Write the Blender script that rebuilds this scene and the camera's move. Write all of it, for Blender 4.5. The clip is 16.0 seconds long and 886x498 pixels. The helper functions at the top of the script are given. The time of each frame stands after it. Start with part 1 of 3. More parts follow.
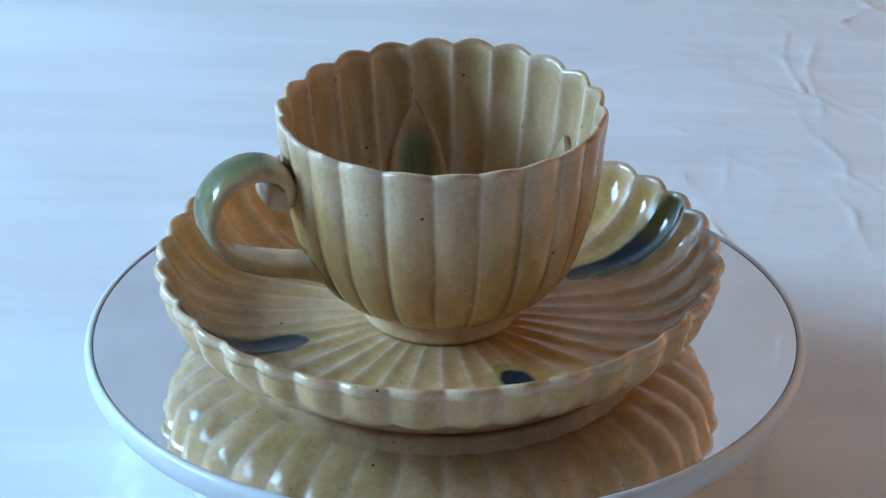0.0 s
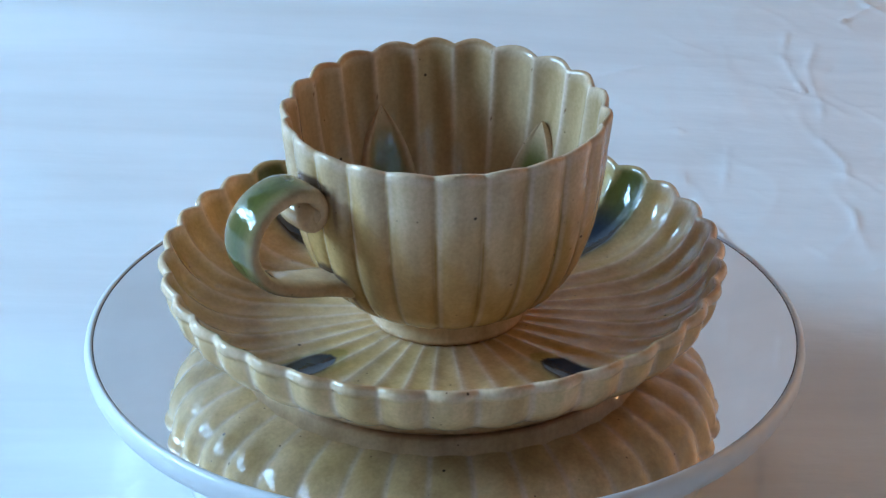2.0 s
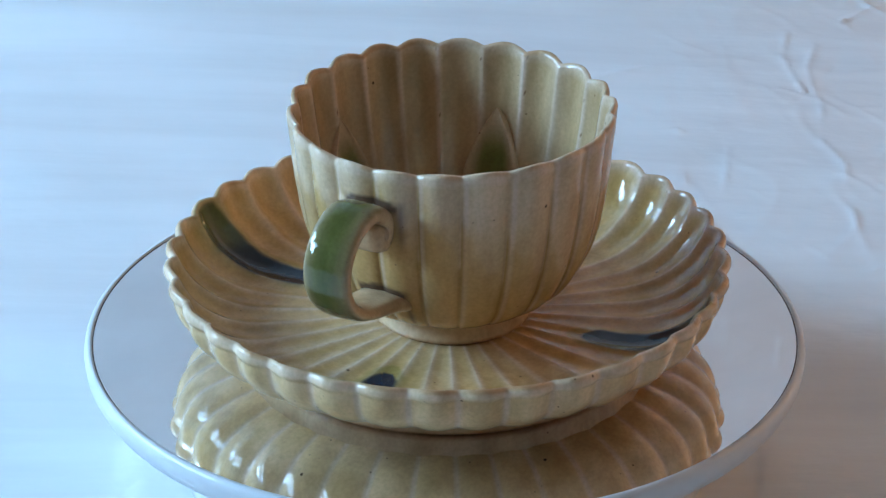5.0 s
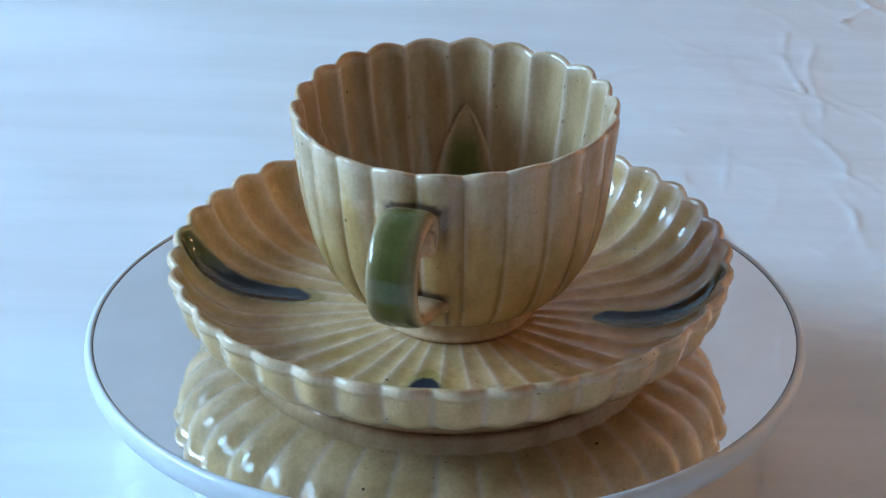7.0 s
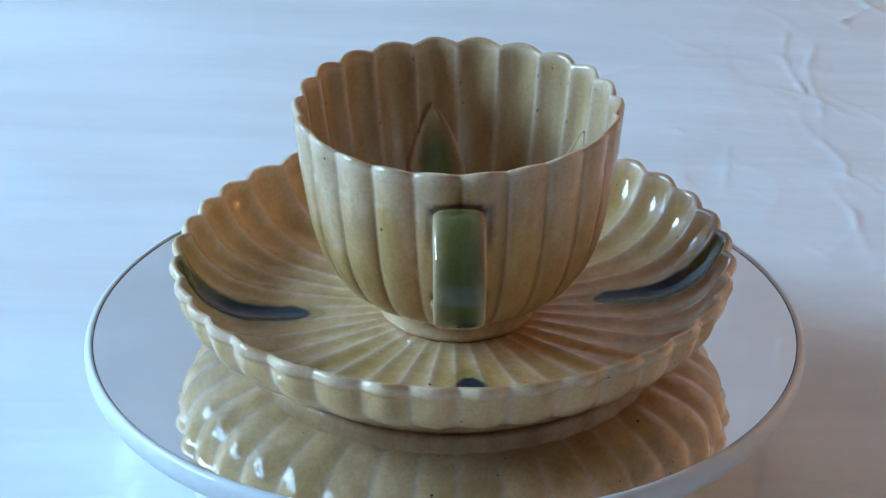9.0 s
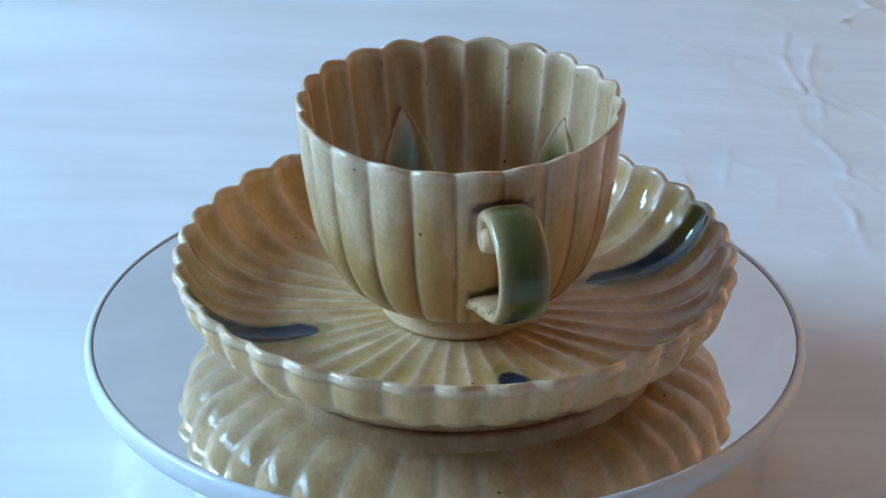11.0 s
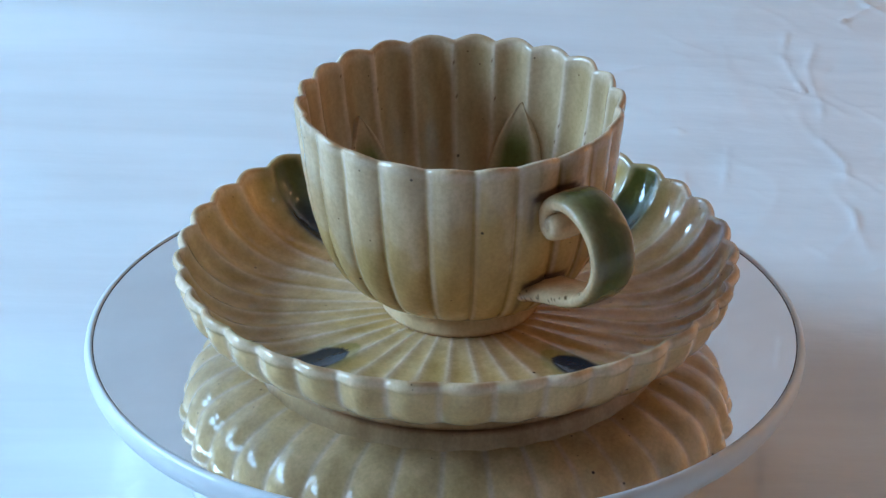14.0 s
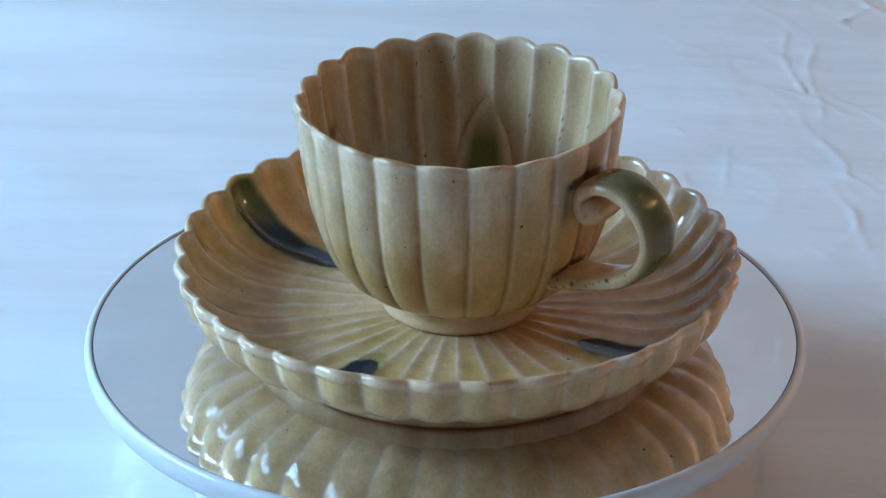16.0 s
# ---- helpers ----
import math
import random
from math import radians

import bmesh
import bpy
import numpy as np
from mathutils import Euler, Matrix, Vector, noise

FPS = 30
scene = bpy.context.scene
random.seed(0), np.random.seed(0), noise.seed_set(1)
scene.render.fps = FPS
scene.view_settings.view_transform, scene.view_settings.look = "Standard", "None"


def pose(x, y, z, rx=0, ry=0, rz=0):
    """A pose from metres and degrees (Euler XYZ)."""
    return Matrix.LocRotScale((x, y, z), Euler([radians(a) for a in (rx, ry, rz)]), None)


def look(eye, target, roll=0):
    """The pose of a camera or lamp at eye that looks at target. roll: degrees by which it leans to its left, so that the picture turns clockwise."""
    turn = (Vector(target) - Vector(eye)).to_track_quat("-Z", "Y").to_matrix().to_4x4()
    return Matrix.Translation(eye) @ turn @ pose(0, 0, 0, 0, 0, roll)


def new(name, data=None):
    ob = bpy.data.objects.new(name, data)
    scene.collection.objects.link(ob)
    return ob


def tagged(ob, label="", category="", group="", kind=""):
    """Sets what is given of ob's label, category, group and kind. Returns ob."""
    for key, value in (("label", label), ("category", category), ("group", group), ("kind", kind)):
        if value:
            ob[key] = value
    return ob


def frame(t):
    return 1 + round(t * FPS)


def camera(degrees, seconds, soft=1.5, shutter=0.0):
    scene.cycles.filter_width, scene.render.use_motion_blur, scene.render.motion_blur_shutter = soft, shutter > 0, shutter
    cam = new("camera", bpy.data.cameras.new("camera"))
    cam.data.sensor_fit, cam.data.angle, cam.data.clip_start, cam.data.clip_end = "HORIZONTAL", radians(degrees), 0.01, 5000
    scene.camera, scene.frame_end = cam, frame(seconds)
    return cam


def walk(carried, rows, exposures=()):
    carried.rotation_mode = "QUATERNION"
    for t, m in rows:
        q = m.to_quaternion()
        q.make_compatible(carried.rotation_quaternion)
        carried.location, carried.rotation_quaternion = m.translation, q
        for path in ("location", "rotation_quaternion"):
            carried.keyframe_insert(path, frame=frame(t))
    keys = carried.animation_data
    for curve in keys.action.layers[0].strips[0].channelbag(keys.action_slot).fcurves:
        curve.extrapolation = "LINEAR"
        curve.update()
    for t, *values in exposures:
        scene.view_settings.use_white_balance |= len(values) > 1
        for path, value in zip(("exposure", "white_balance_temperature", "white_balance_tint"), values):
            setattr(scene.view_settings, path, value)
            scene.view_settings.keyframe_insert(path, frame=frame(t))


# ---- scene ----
# World: the turntable's axis is the z axis, the mirror's face is z = 0, the camera looks along +y.
cam = camera(15.6266, 16.0, soft=1.4)
EYE = pose(-0.00049, -0.79301, 0.43374, 62.75, 0, 0)
walk(cam, [(0.0, EYE), (16.0, EYE)])

GROUND = -0.045

# ---- light ----
world = bpy.data.worlds.new("room_dark")
scene.world = world
world.use_nodes = True
world.node_tree.nodes["Background"].inputs[0].default_value = (0.5, 0.6, 0.75, 1)
world.node_tree.nodes["Background"].inputs[1].default_value = 0.05
scene.view_settings.exposure = 0.0


def area_lamp(name, eye, target, sx, sy, watts, colour):
    d = bpy.data.lights.new(name, "AREA")
    d.shape, d.size, d.size_y, d.energy, d.color = "RECTANGLE", sx, sy, watts, colour
    ob = new(name, d)
    ob.matrix_world = look(eye, target)
    return ob


DAY = (0.335, 0.638, 1.0)
WARM = (1.0, 0.56, 0.24)
BULBS = 5.2                      # watts of all the fairy lights together
WX = -1.05                       # the window wall
area_lamp("window_daylight", (WX - 0.02, 0.13, 0.52), (0.6, 0.13, 0.10), 1.00, 0.36, 62, DAY)


# ---- materials ----
class Nodes:
    """Short forms for building node materials."""

    def __init__(self, name):
        self.mat = bpy.data.materials.new(name)
        self.mat.use_nodes = True
        self.tree = self.mat.node_tree
        self.bsdf = self.tree.nodes["Principled BSDF"]

    def node(self, kind, **settings):
        n = self.tree.nodes.new(kind)
        for k, v in settings.items():
            if k in n.inputs:
                n.inputs[k].default_value = v
        return n

    def link(self, a, b):
        self.tree.links.new(a, b)

    def coords(self, scale=(1, 1, 1)):
        c = self.tree.nodes.new("ShaderNodeTexCoord")
        m = self.tree.nodes.new("ShaderNodeMapping")
        m.inputs["Scale"].default_value = scale
        self.link(c.outputs["Object"], m.inputs["Vector"])
        return m.outputs[0]

    def noise(self, scale, detail=4.0, stretch=(1, 1, 1), rough=0.55):
        n = self.node("ShaderNodeTexNoise", Scale=scale, Detail=detail, Roughness=rough)
        self.link(self.coords(stretch), n.inputs["Vector"])
        return n.outputs[0]

    def ramp(self, value, stops):
        r = self.tree.nodes.new("ShaderNodeValToRGB")
        e = r.color_ramp.elements
        while len(e) < len(stops):
            e.new(0.5)
        for el, (p, c) in zip(e, stops):
            el.position, el.color = p, (*c, 1) if len(c) == 3 else c
        self.link(value, r.inputs[0])
        return r.outputs[0]

    def mix(self, fac, a, b, blend="MIX"):
        m = self.tree.nodes.new("ShaderNodeMix")
        m.data_type, m.blend_type = "RGBA", blend
        for i, v in ((0, fac), (6, a), (7, b)):
            if hasattr(v, "is_output"):
                self.link(v, m.inputs[i])
            else:
                m.inputs[i].default_value = v if i == 0 else (*v, 1)
        return m.outputs[2]

    def bump(self, height, strength, distance, after=None):
        b = self.node("ShaderNodeBump", Strength=strength, Distance=distance)
        self.link(height, b.inputs["Height"])
        if after is not None:
            self.link(after, b.inputs["Normal"])
        return b.outputs[0]

    def set(self, **values):
        for k, v in values.items():
            k = k.replace("_", " ")
            if hasattr(v, "is_output"):
                self.link(v, self.bsdf.inputs[k])
            else:
                self.bsdf.inputs[k].default_value = v
        return self.mat


def glaze_material(name, rough=0.05):
    """Glossy ash glaze: the pigment comes with the mesh, grain, clouds and iron specks from the nodes."""
    n = Nodes(name)
    a = n.tree.nodes.new("ShaderNodeAttribute")
    a.attribute_name = "pigment"
    cloud = n.ramp(n.noise(150.0, 5.0, (1, 1, 0.28)), [(0.30, (0.80, 0.76, 0.68)), (0.70, (1.12, 1.12, 1.12))])
    col = n.mix(1.0, a.outputs["Color"], cloud, "MULTIPLY")
    fine = n.ramp(n.noise(900.0, 3.0), [(0.30, (0.86, 0.84, 0.80)), (0.65, (1.06, 1.06, 1.06))])
    col = n.mix(0.7, col, fine, "MULTIPLY")
    v = n.node("ShaderNodeTexVoronoi", Scale=120.0)
    n.link(n.coords(), v.inputs["Vector"])
    dot = n.ramp(v.outputs["Distance"], [(0.035, (1, 1, 1)), (0.070, (0, 0, 0))])
    few = n.ramp(v.outputs["Color"], [(0.66, (0, 0, 0)), (0.68, (1, 1, 1))])
    col = n.mix(n.mix(1.0, dot, few, "MULTIPLY"), col, (0.07, 0.035, 0.018))
    v = n.node("ShaderNodeTexVoronoi", Scale=310.0)
    n.link(n.coords(), v.inputs["Vector"])
    dot = n.ramp(v.outputs["Distance"], [(0.05, (1, 1, 1)), (0.11, (0, 0, 0))])
    few = n.ramp(v.outputs["Color"], [(0.74, (0, 0, 0)), (0.76, (1, 1, 1))])
    col = n.mix(n.mix(1.0, dot, few, "MULTIPLY"), col, (0.16, 0.08, 0.035))
    r = n.ramp(n.noise(300.0, 3.0), [(0.3, (rough * 0.7,) * 3), (0.7, (rough * 1.5,) * 3)])
    wear = n.node("ShaderNodeMath")
    wear.operation = "MULTIPLY_ADD"
    n.link(a.outputs["Alpha"], wear.inputs[0])
    wear.inputs[1].default_value = -0.34
    wear.inputs[2].default_value = 0.34
    r = n.mix(1.0, r, wear.outputs[0], "ADD")
    b = n.bump(n.noise(160.0, 2.0), 0.18, 0.0010)
    b = n.bump(n.noise(700.0, 2.0), 0.12, 0.0003, b)
    return n.set(Base_Color=col, Roughness=r, Normal=b, IOR=1.52)


def plain_material(name, colour, rough, metal=0.0, grain=200.0, spread=0.08, bump=0.05, distance=0.0005):
    n = Nodes(name)
    lo = tuple(c * (1 - spread) for c in colour)
    hi = tuple(min(1.0, c * (1 + spread)) for c in colour)
    col = n.ramp(n.noise(grain), [(0.3, lo), (0.7, hi)])
    return n.set(Base_Color=col, Roughness=rough, Metallic=metal, Normal=n.bump(n.noise(grain * 3), bump, distance))


def paper_material():
    n = Nodes("wrinkled_paper")
    col = n.ramp(n.noise(9.0, 5.0, (0.5, 1.6, 1)), [(0.3, (0.72, 0.70, 0.69)), (0.7, (0.79, 0.78, 0.775))])
    streak = n.ramp(n.noise(26.0, 6.0, (0.16, 2.2, 1), 0.6), [(0.35, (0.87, 0.85, 0.84)), (0.62, (1.05, 1.05, 1.05))])
    col = n.mix(0.38, col, streak, "MULTIPLY")
    b = n.bump(n.noise(14.0, 5.0, (0.9, 1.3, 1), 0.5), 0.24, 0.008)
    b = n.bump(n.noise(55.0, 5.0, (0.22, 1.5, 1), 0.6), 0.14, 0.002, b)
    b = n.bump(n.noise(420.0, 3.0), 0.04, 0.0003, b)
    warp = n.node("ShaderNodeTexNoise", Scale=9.0, Detail=3.0)
    n.link(n.coords(), warp.inputs["Vector"])
    v = n.node("ShaderNodeTexVoronoi", Scale=24.0)
    n.link(n.mix(0.22, n.coords((0.8, 1.3, 1)), warp.outputs["Color"]), v.inputs["Vector"])
    b = n.bump(v.outputs["Distance"], 0.08, 0.005, b)
    return n.set(Base_Color=col, Roughness=0.62, Normal=b)


def mirror_material():
    n = Nodes("mirror_glass")
    col = n.ramp(n.noise(30.0, 3.0), [(0.3, (0.90, 0.90, 0.905)), (0.7, (0.925, 0.925, 0.93))])
    return n.set(Base_Color=col, Metallic=1.0, Roughness=0.015)


GLAZE = glaze_material("ash_glaze")
PAPER = paper_material()
MIRROR = mirror_material()
PLASTIC = plain_material("white_plastic", (0.68, 0.67, 0.68), 0.28, spread=0.02, bump=0.02)
SEAM = plain_material("dark_seam", (0.09, 0.06, 0.06), 0.5)
GREYPAINT = plain_material("grey_paint", (0.52, 0.455, 0.44), 0.85, grain=14.0, spread=0.05, bump=0.08)
WALLPAINT = plain_material("wall_paint", (0.68, 0.58, 0.48), 0.85, grain=14.0, spread=0.05, bump=0.08)
CEILPAINT = plain_material("ceiling_paint", (0.72, 0.66, 0.58), 0.9, grain=14.0, spread=0.04, bump=0.08)
BOARDS = plain_material("floor_wood", (0.22, 0.14, 0.08), 0.4, grain=20.0, spread=0.3, bump=0.1)
FRAMEPAINT = plain_material("window_paint", (0.75, 0.75, 0.73), 0.35, grain=60.0, spread=0.04)


CORD = plain_material("dark_cord", (0.03, 0.05, 0.03), 0.6)
BULB_R = 0.0080


def bulb_material():
    n = Nodes("lit_bulb")
    return n.set(Base_Color=(0.8, 0.7, 0.5, 1), Emission_Color=(*WARM, 1), Emission_Strength=BULBS / 14 / (4 * math.pi**2 * BULB_R**2))


GLOW = bulb_material()


# ---- building helpers ----
def mesh_ob(name, verts, faces, material, parent=None, label="", smooth=True, pigment=None, gloss=None):
    me = bpy.data.meshes.new(name)
    me.from_pydata([tuple(v) for v in verts], [], faces)
    if pigment is not None:
        a = me.attributes.new("pigment", "FLOAT_COLOR", "POINT")
        a.data.foreach_set("color", np.concatenate([pigment, np.ones((len(pigment), 1)) if gloss is None else gloss[:, None]], 1).astype(np.float32).ravel())
    bm = bmesh.new()
    bm.from_mesh(me)
    bmesh.ops.recalc_face_normals(bm, faces=bm.faces)
    bm.to_mesh(me)
    bm.free()
    me.polygons.foreach_set("use_smooth", [smooth] * len(me.polygons))
    me.materials.append(material)
    ob = new(name, me)
    if parent is not None:
        ob.parent = parent
    if label:
        tagged(ob, label)
    return ob


def part(name, bm, material, parent, label="", smooth=True):
    bmesh.ops.recalc_face_normals(bm, faces=bm.faces)
    me = bpy.data.meshes.new(name)
    bm.to_mesh(me)
    bm.free()
    me.polygons.foreach_set("use_smooth", [smooth] * len(me.polygons))
    me.materials.append(material)
    ob = new(name, me)
    if parent is not None:
        ob.parent = parent
    if label:
        tagged(ob, label)
    return ob


def box(bm, x0, y0, z0, x1, y1, z1, bevel=0.0):
    m = Matrix.LocRotScale(((x0 + x1) / 2, (y0 + y1) / 2, (z0 + z1) / 2), None, (x1 - x0, y1 - y0, z1 - z0))
    made = bmesh.ops.create_cube(bm, size=1.0, matrix=m)
    if bevel:
        edges = list({e for v in made["verts"] for e in v.link_edges})
        bmesh.ops.bevel(bm, geom=edges, offset=bevel, segments=2, affect="EDGES", profile=0.5)


def spline(points, count):
    """Catmull-Rom through rows of numbers, at even steps of chord length in the first two columns."""
    p = np.array(points, float)
    s = np.concatenate([[0], np.cumsum(np.sqrt(np.hypot(*(np.diff(p[:, :2], axis=0).T))) + 1e-9)])
    out = []
    d = np.gradient(p, s, axis=0)
    length = np.concatenate([[0], np.cumsum(np.hypot(*(np.diff(p[:, :2], axis=0).T)))])
    at = np.interp(np.linspace(0, length[-1], count), length, s)
    for v in at:
        i = min(max(np.searchsorted(s, v) - 1, 0), len(s) - 2)
        h = s[i + 1] - s[i]
        u = (v - s[i]) / h
        out.append((2 * u**3 - 3 * u**2 + 1) * p[i] + (u**3 - 2 * u**2 + u) * h * d[i]
                   + (-2 * u**3 + 3 * u**2) * p[i + 1] + (u**3 - u**2) * h * d[i + 1])
    return np.array(out)


def ring_faces(rows, cols, close_first=False, close_last=False):
    faces = []
    for i in range(rows - 1):
        for j in range(cols):
            k = (j + 1) % cols
            faces.append((i * cols + j, i * cols + k, (i + 1) * cols + k, (i + 1) * cols + j))
    if close_first:
        faces.append(tuple(range(cols)))
    if close_last:
        faces.append(tuple((rows - 1) * cols + j for j in range(cols)))
    return faces


def lathe(name, profile, cols, material, parent, label="", smooth=True):
    a = np.linspace(0, 2 * np.pi, cols, endpoint=False)
    v = [(r * math.cos(t), r * math.sin(t), z) for r, z in profile for t in a]
    return mesh_ob(name, v, ring_faces(len(profile), cols, True, True), material, parent, label, smooth)


def clouds(v, scale, seed):
    return np.array([noise.noise(Vector((x * scale + seed, y * scale - seed, z * scale + 2 * seed))) for x, y, z in v])


def smoothstep(a, b, x):
    u = np.clip((x - a) / (b - a), 0, 1)
    return u * u * (3 - 2 * u)


CREAM = np.array((0.682, 0.457, 0.289))
PALE = np.array((0.74, 0.552, 0.43))
GOLD = np.array((0.535, 0.32, 0.108))
RUST = np.array((0.36, 0.19, 0.08))
NAVY = np.array((0.021, 0.033, 0.052))
GREEN = np.array((0.075, 0.079, 0.018))
AMBER = np.array((0.29, 0.23, 0.06))


def blend(a, b, f):
    f = np.asarray(f)[:, None]
    return a * (1 - f) + b * f


def flute(phi, count, phase, seed, soft=0.004):
    """0 at the joints between the flutes, 1 in the middle of each; slightly uneven, as formed by hand."""
    w = phi + 0.012 * np.sin(3 * phi + seed) + 0.008 * np.sin(7 * phi + 2 * seed)
    s = np.sin((w - phase) * count / 2)
    return np.sqrt(s * s + soft) - math.sqrt(soft)


def across(phi, count, phase, seed):
    """0 to 1 from one joint to the next."""
    w = phi + 0.012 * np.sin(3 * phi + seed) + 0.008 * np.sin(7 * phi + 2 * seed)
    return ((w - phase) * count / (2 * np.pi)) % 1.0


# ---- room and ground ----
def room():
    x0, x1, y0, y1, z0, z1 = WX, 2.3, -2.3, 1.0, GROUND - 0.020, 2.35
    t = 0.12
    wy0, wy1, wz0, wz1 = -0.37, 0.63, 0.34, 0.70

    def wall(name, boxes, material, label):
        bm = bmesh.new()
        for b in boxes:
            box(bm, *b)
        tagged(part(name, bm, material, None, smooth=False), label, "wall", kind="structure")

    wall("floor", [(x0 - t, y0 - t, z0 - 0.1, x1 + t, y1 + t, z0)], BOARDS, "dark wooden floor under the paper sheet")
    wall("ceiling", [(x0 - t, y0 - t, z1, x1 + t, y1 + t, z1 + 0.1)], CEILPAINT, "plain white painted ceiling")
    wall("wall_north", [(x0 - t, y1, z0, x1 + t, y1 + t, z1)], GREYPAINT, "plain grey painted wall")
    wall("wall_south", [(x0 - t, y0 - t, z0, x1 + t, y0, z1)], WALLPAINT, "plain pale painted wall")
    wall("wall_east", [(x1, y0, z0, x1 + t, y1, z1)], WALLPAINT, "plain pale painted wall")
    wall("wall_west", [(x0 - t, y0, z0, x0, wy0, z1), (x0 - t, wy1, z0, x0, y1, z1),
                       (x0 - t, wy0, z0, x0, wy1, wz0), (x0 - t, wy0, wz1, x0, wy1, z1)],
         WALLPAINT, "plain pale painted wall with a window opening")
    window("window_1", x0, wy0, wy1, wz0, wz1)


def window(name, x0, wy0, wy1, wz0, wz1):
    win = tagged(new(name), "white painted window with a cross of glazing bars", "window", kind="structure")
    win.location = (x0 - 0.01, (wy0 + wy1) / 2, wz0)
    hw, h = (wy1 - wy0) / 2, wz1 - wz0
    bm = bmesh.new()
    for b in ((-0.03, -hw, 0, 0.03, -hw + 0.05, h), (-0.03, hw - 0.05, 0, 0.03, hw, h),
              (-0.03, -hw + 0.05, 0, 0.03, hw - 0.05, 0.05), (-0.03, -hw + 0.05, h - 0.05, 0.03, hw - 0.05, h)):
        box(bm, *b, bevel=0.004)
    part("window_frame", bm, FRAMEPAINT, win, smooth=False)
    bm = bmesh.new()
    box(bm, -0.02, -0.025, 0.05, 0.025, 0.025, h - 0.05, 0.004)
    part("mullion", bm, FRAMEPAINT, win, smooth=False)
    for s in (-1, 1):
        bm = bmesh.new()
        box(bm, -0.018, min(s * 0.025, s * (hw - 0.05)), h * 0.60, 0.02, max(s * 0.025, s * (hw - 0.05)), h * 0.60 + 0.04, 0.004)
        part("glazing_bar", bm, FRAMEPAINT, win, smooth=False)


# fold lines in the sheet: height, half width, points on the ground
CREASES = [(0.0022, 0.0022, (0.149, 0.319), (0.138, 0.301), (0.131, 0.275), (0.131, 0.258), (0.133, 0.241), (0.130, 0.211)),
           (0.0020, 0.0030, (0.149, 0.319), (0.158, 0.330), (0.172, 0.342)), (0.0016, 0.0022, (0.149, 0.319), (0.156, 0.284)),
           (-0.0012, 0.0060, (0.093, 0.293), (0.117, 0.311), (0.129, 0.327)), (0.0014, 0.0016, (0.113, 0.255), (0.120, 0.242)),
           (0.0016, 0.0020, (0.097, 0.202), (0.092, 0.162)), (0.0022, 0.0024, (0.130, 0.211), (0.136, 0.193), (0.134, 0.163), (0.136, 0.128)),
           (0.0016, 0.0030, (0.097, 0.152), (0.117, 0.154), (0.134, 0.171)), (0.0012, 0.0014, (0.102, 0.172), (0.106, 0.166)),
           (-0.0014, 0.0030, (0.142, 0.278), (0.122, 0.239)), (0.0012, 0.0025, (0.132, 0.239), (0.160, 0.243)),
           (0.0004, 0.0060, (-0.131, 0.243), (-0.092, 0.253), (-0.063, 0.278)), (0.0012, 0.0040, (0.109, 0.107), (0.140, 0.082))]


def small_creases():
    """Short sharp folds scattered over the crumpled side of the sheet, and a few faint ones on the smooth side."""
    rnd = random.Random(11)
    made = []
    for i in range(64):
        x, y = rnd.uniform(0.01, 0.27), rnd.uniform(0.10, 0.37)
        if i > 51:
            x = rnd.uniform(-0.22, 0.0)
        a, length = rnd.choice((-1.05, -0.75, 1.0, 1.75)) + rnd.uniform(-0.35, 0.35), rnd.uniform(0.010, 0.036)
        bend = rnd.uniform(-0.5, 0.5)
        p = (x + length * math.cos(a), y + length * math.sin(a))
        q = (p[0] + 0.7 * length * math.cos(a + bend), p[1] + 0.7 * length * math.sin(a + bend))
        made.append((rnd.uniform(0.0020, 0.0046) * (0.2 if i > 51 else 1.0), rnd.uniform(0.0016, 0.0030), (x, y), p, q))
    return made


def crease(x, y):
    """Height of all folds over a grid of places."""
    total = np.zeros_like(x)
    for height, half, *line in CREASES + small_creases():
        near = np.full_like(x, 1.0)
        for (ax, ay), (bx, by) in zip(line, line[1:]):
            dx, dy = bx - ax, by - ay
            u = np.clip(((x - ax) * dx + (y - ay) * dy) / (dx * dx + dy * dy), 0, 1)
            near = np.minimum(near, np.hypot(x - ax - u * dx, y - ay - u * dy))
        total += np.where(near < 4 * half, 0.31 * height * np.exp(-near / (0.42 * half)), 0.0)
    return total


SKEW = 0.13                      # the swept-up end recedes towards +x


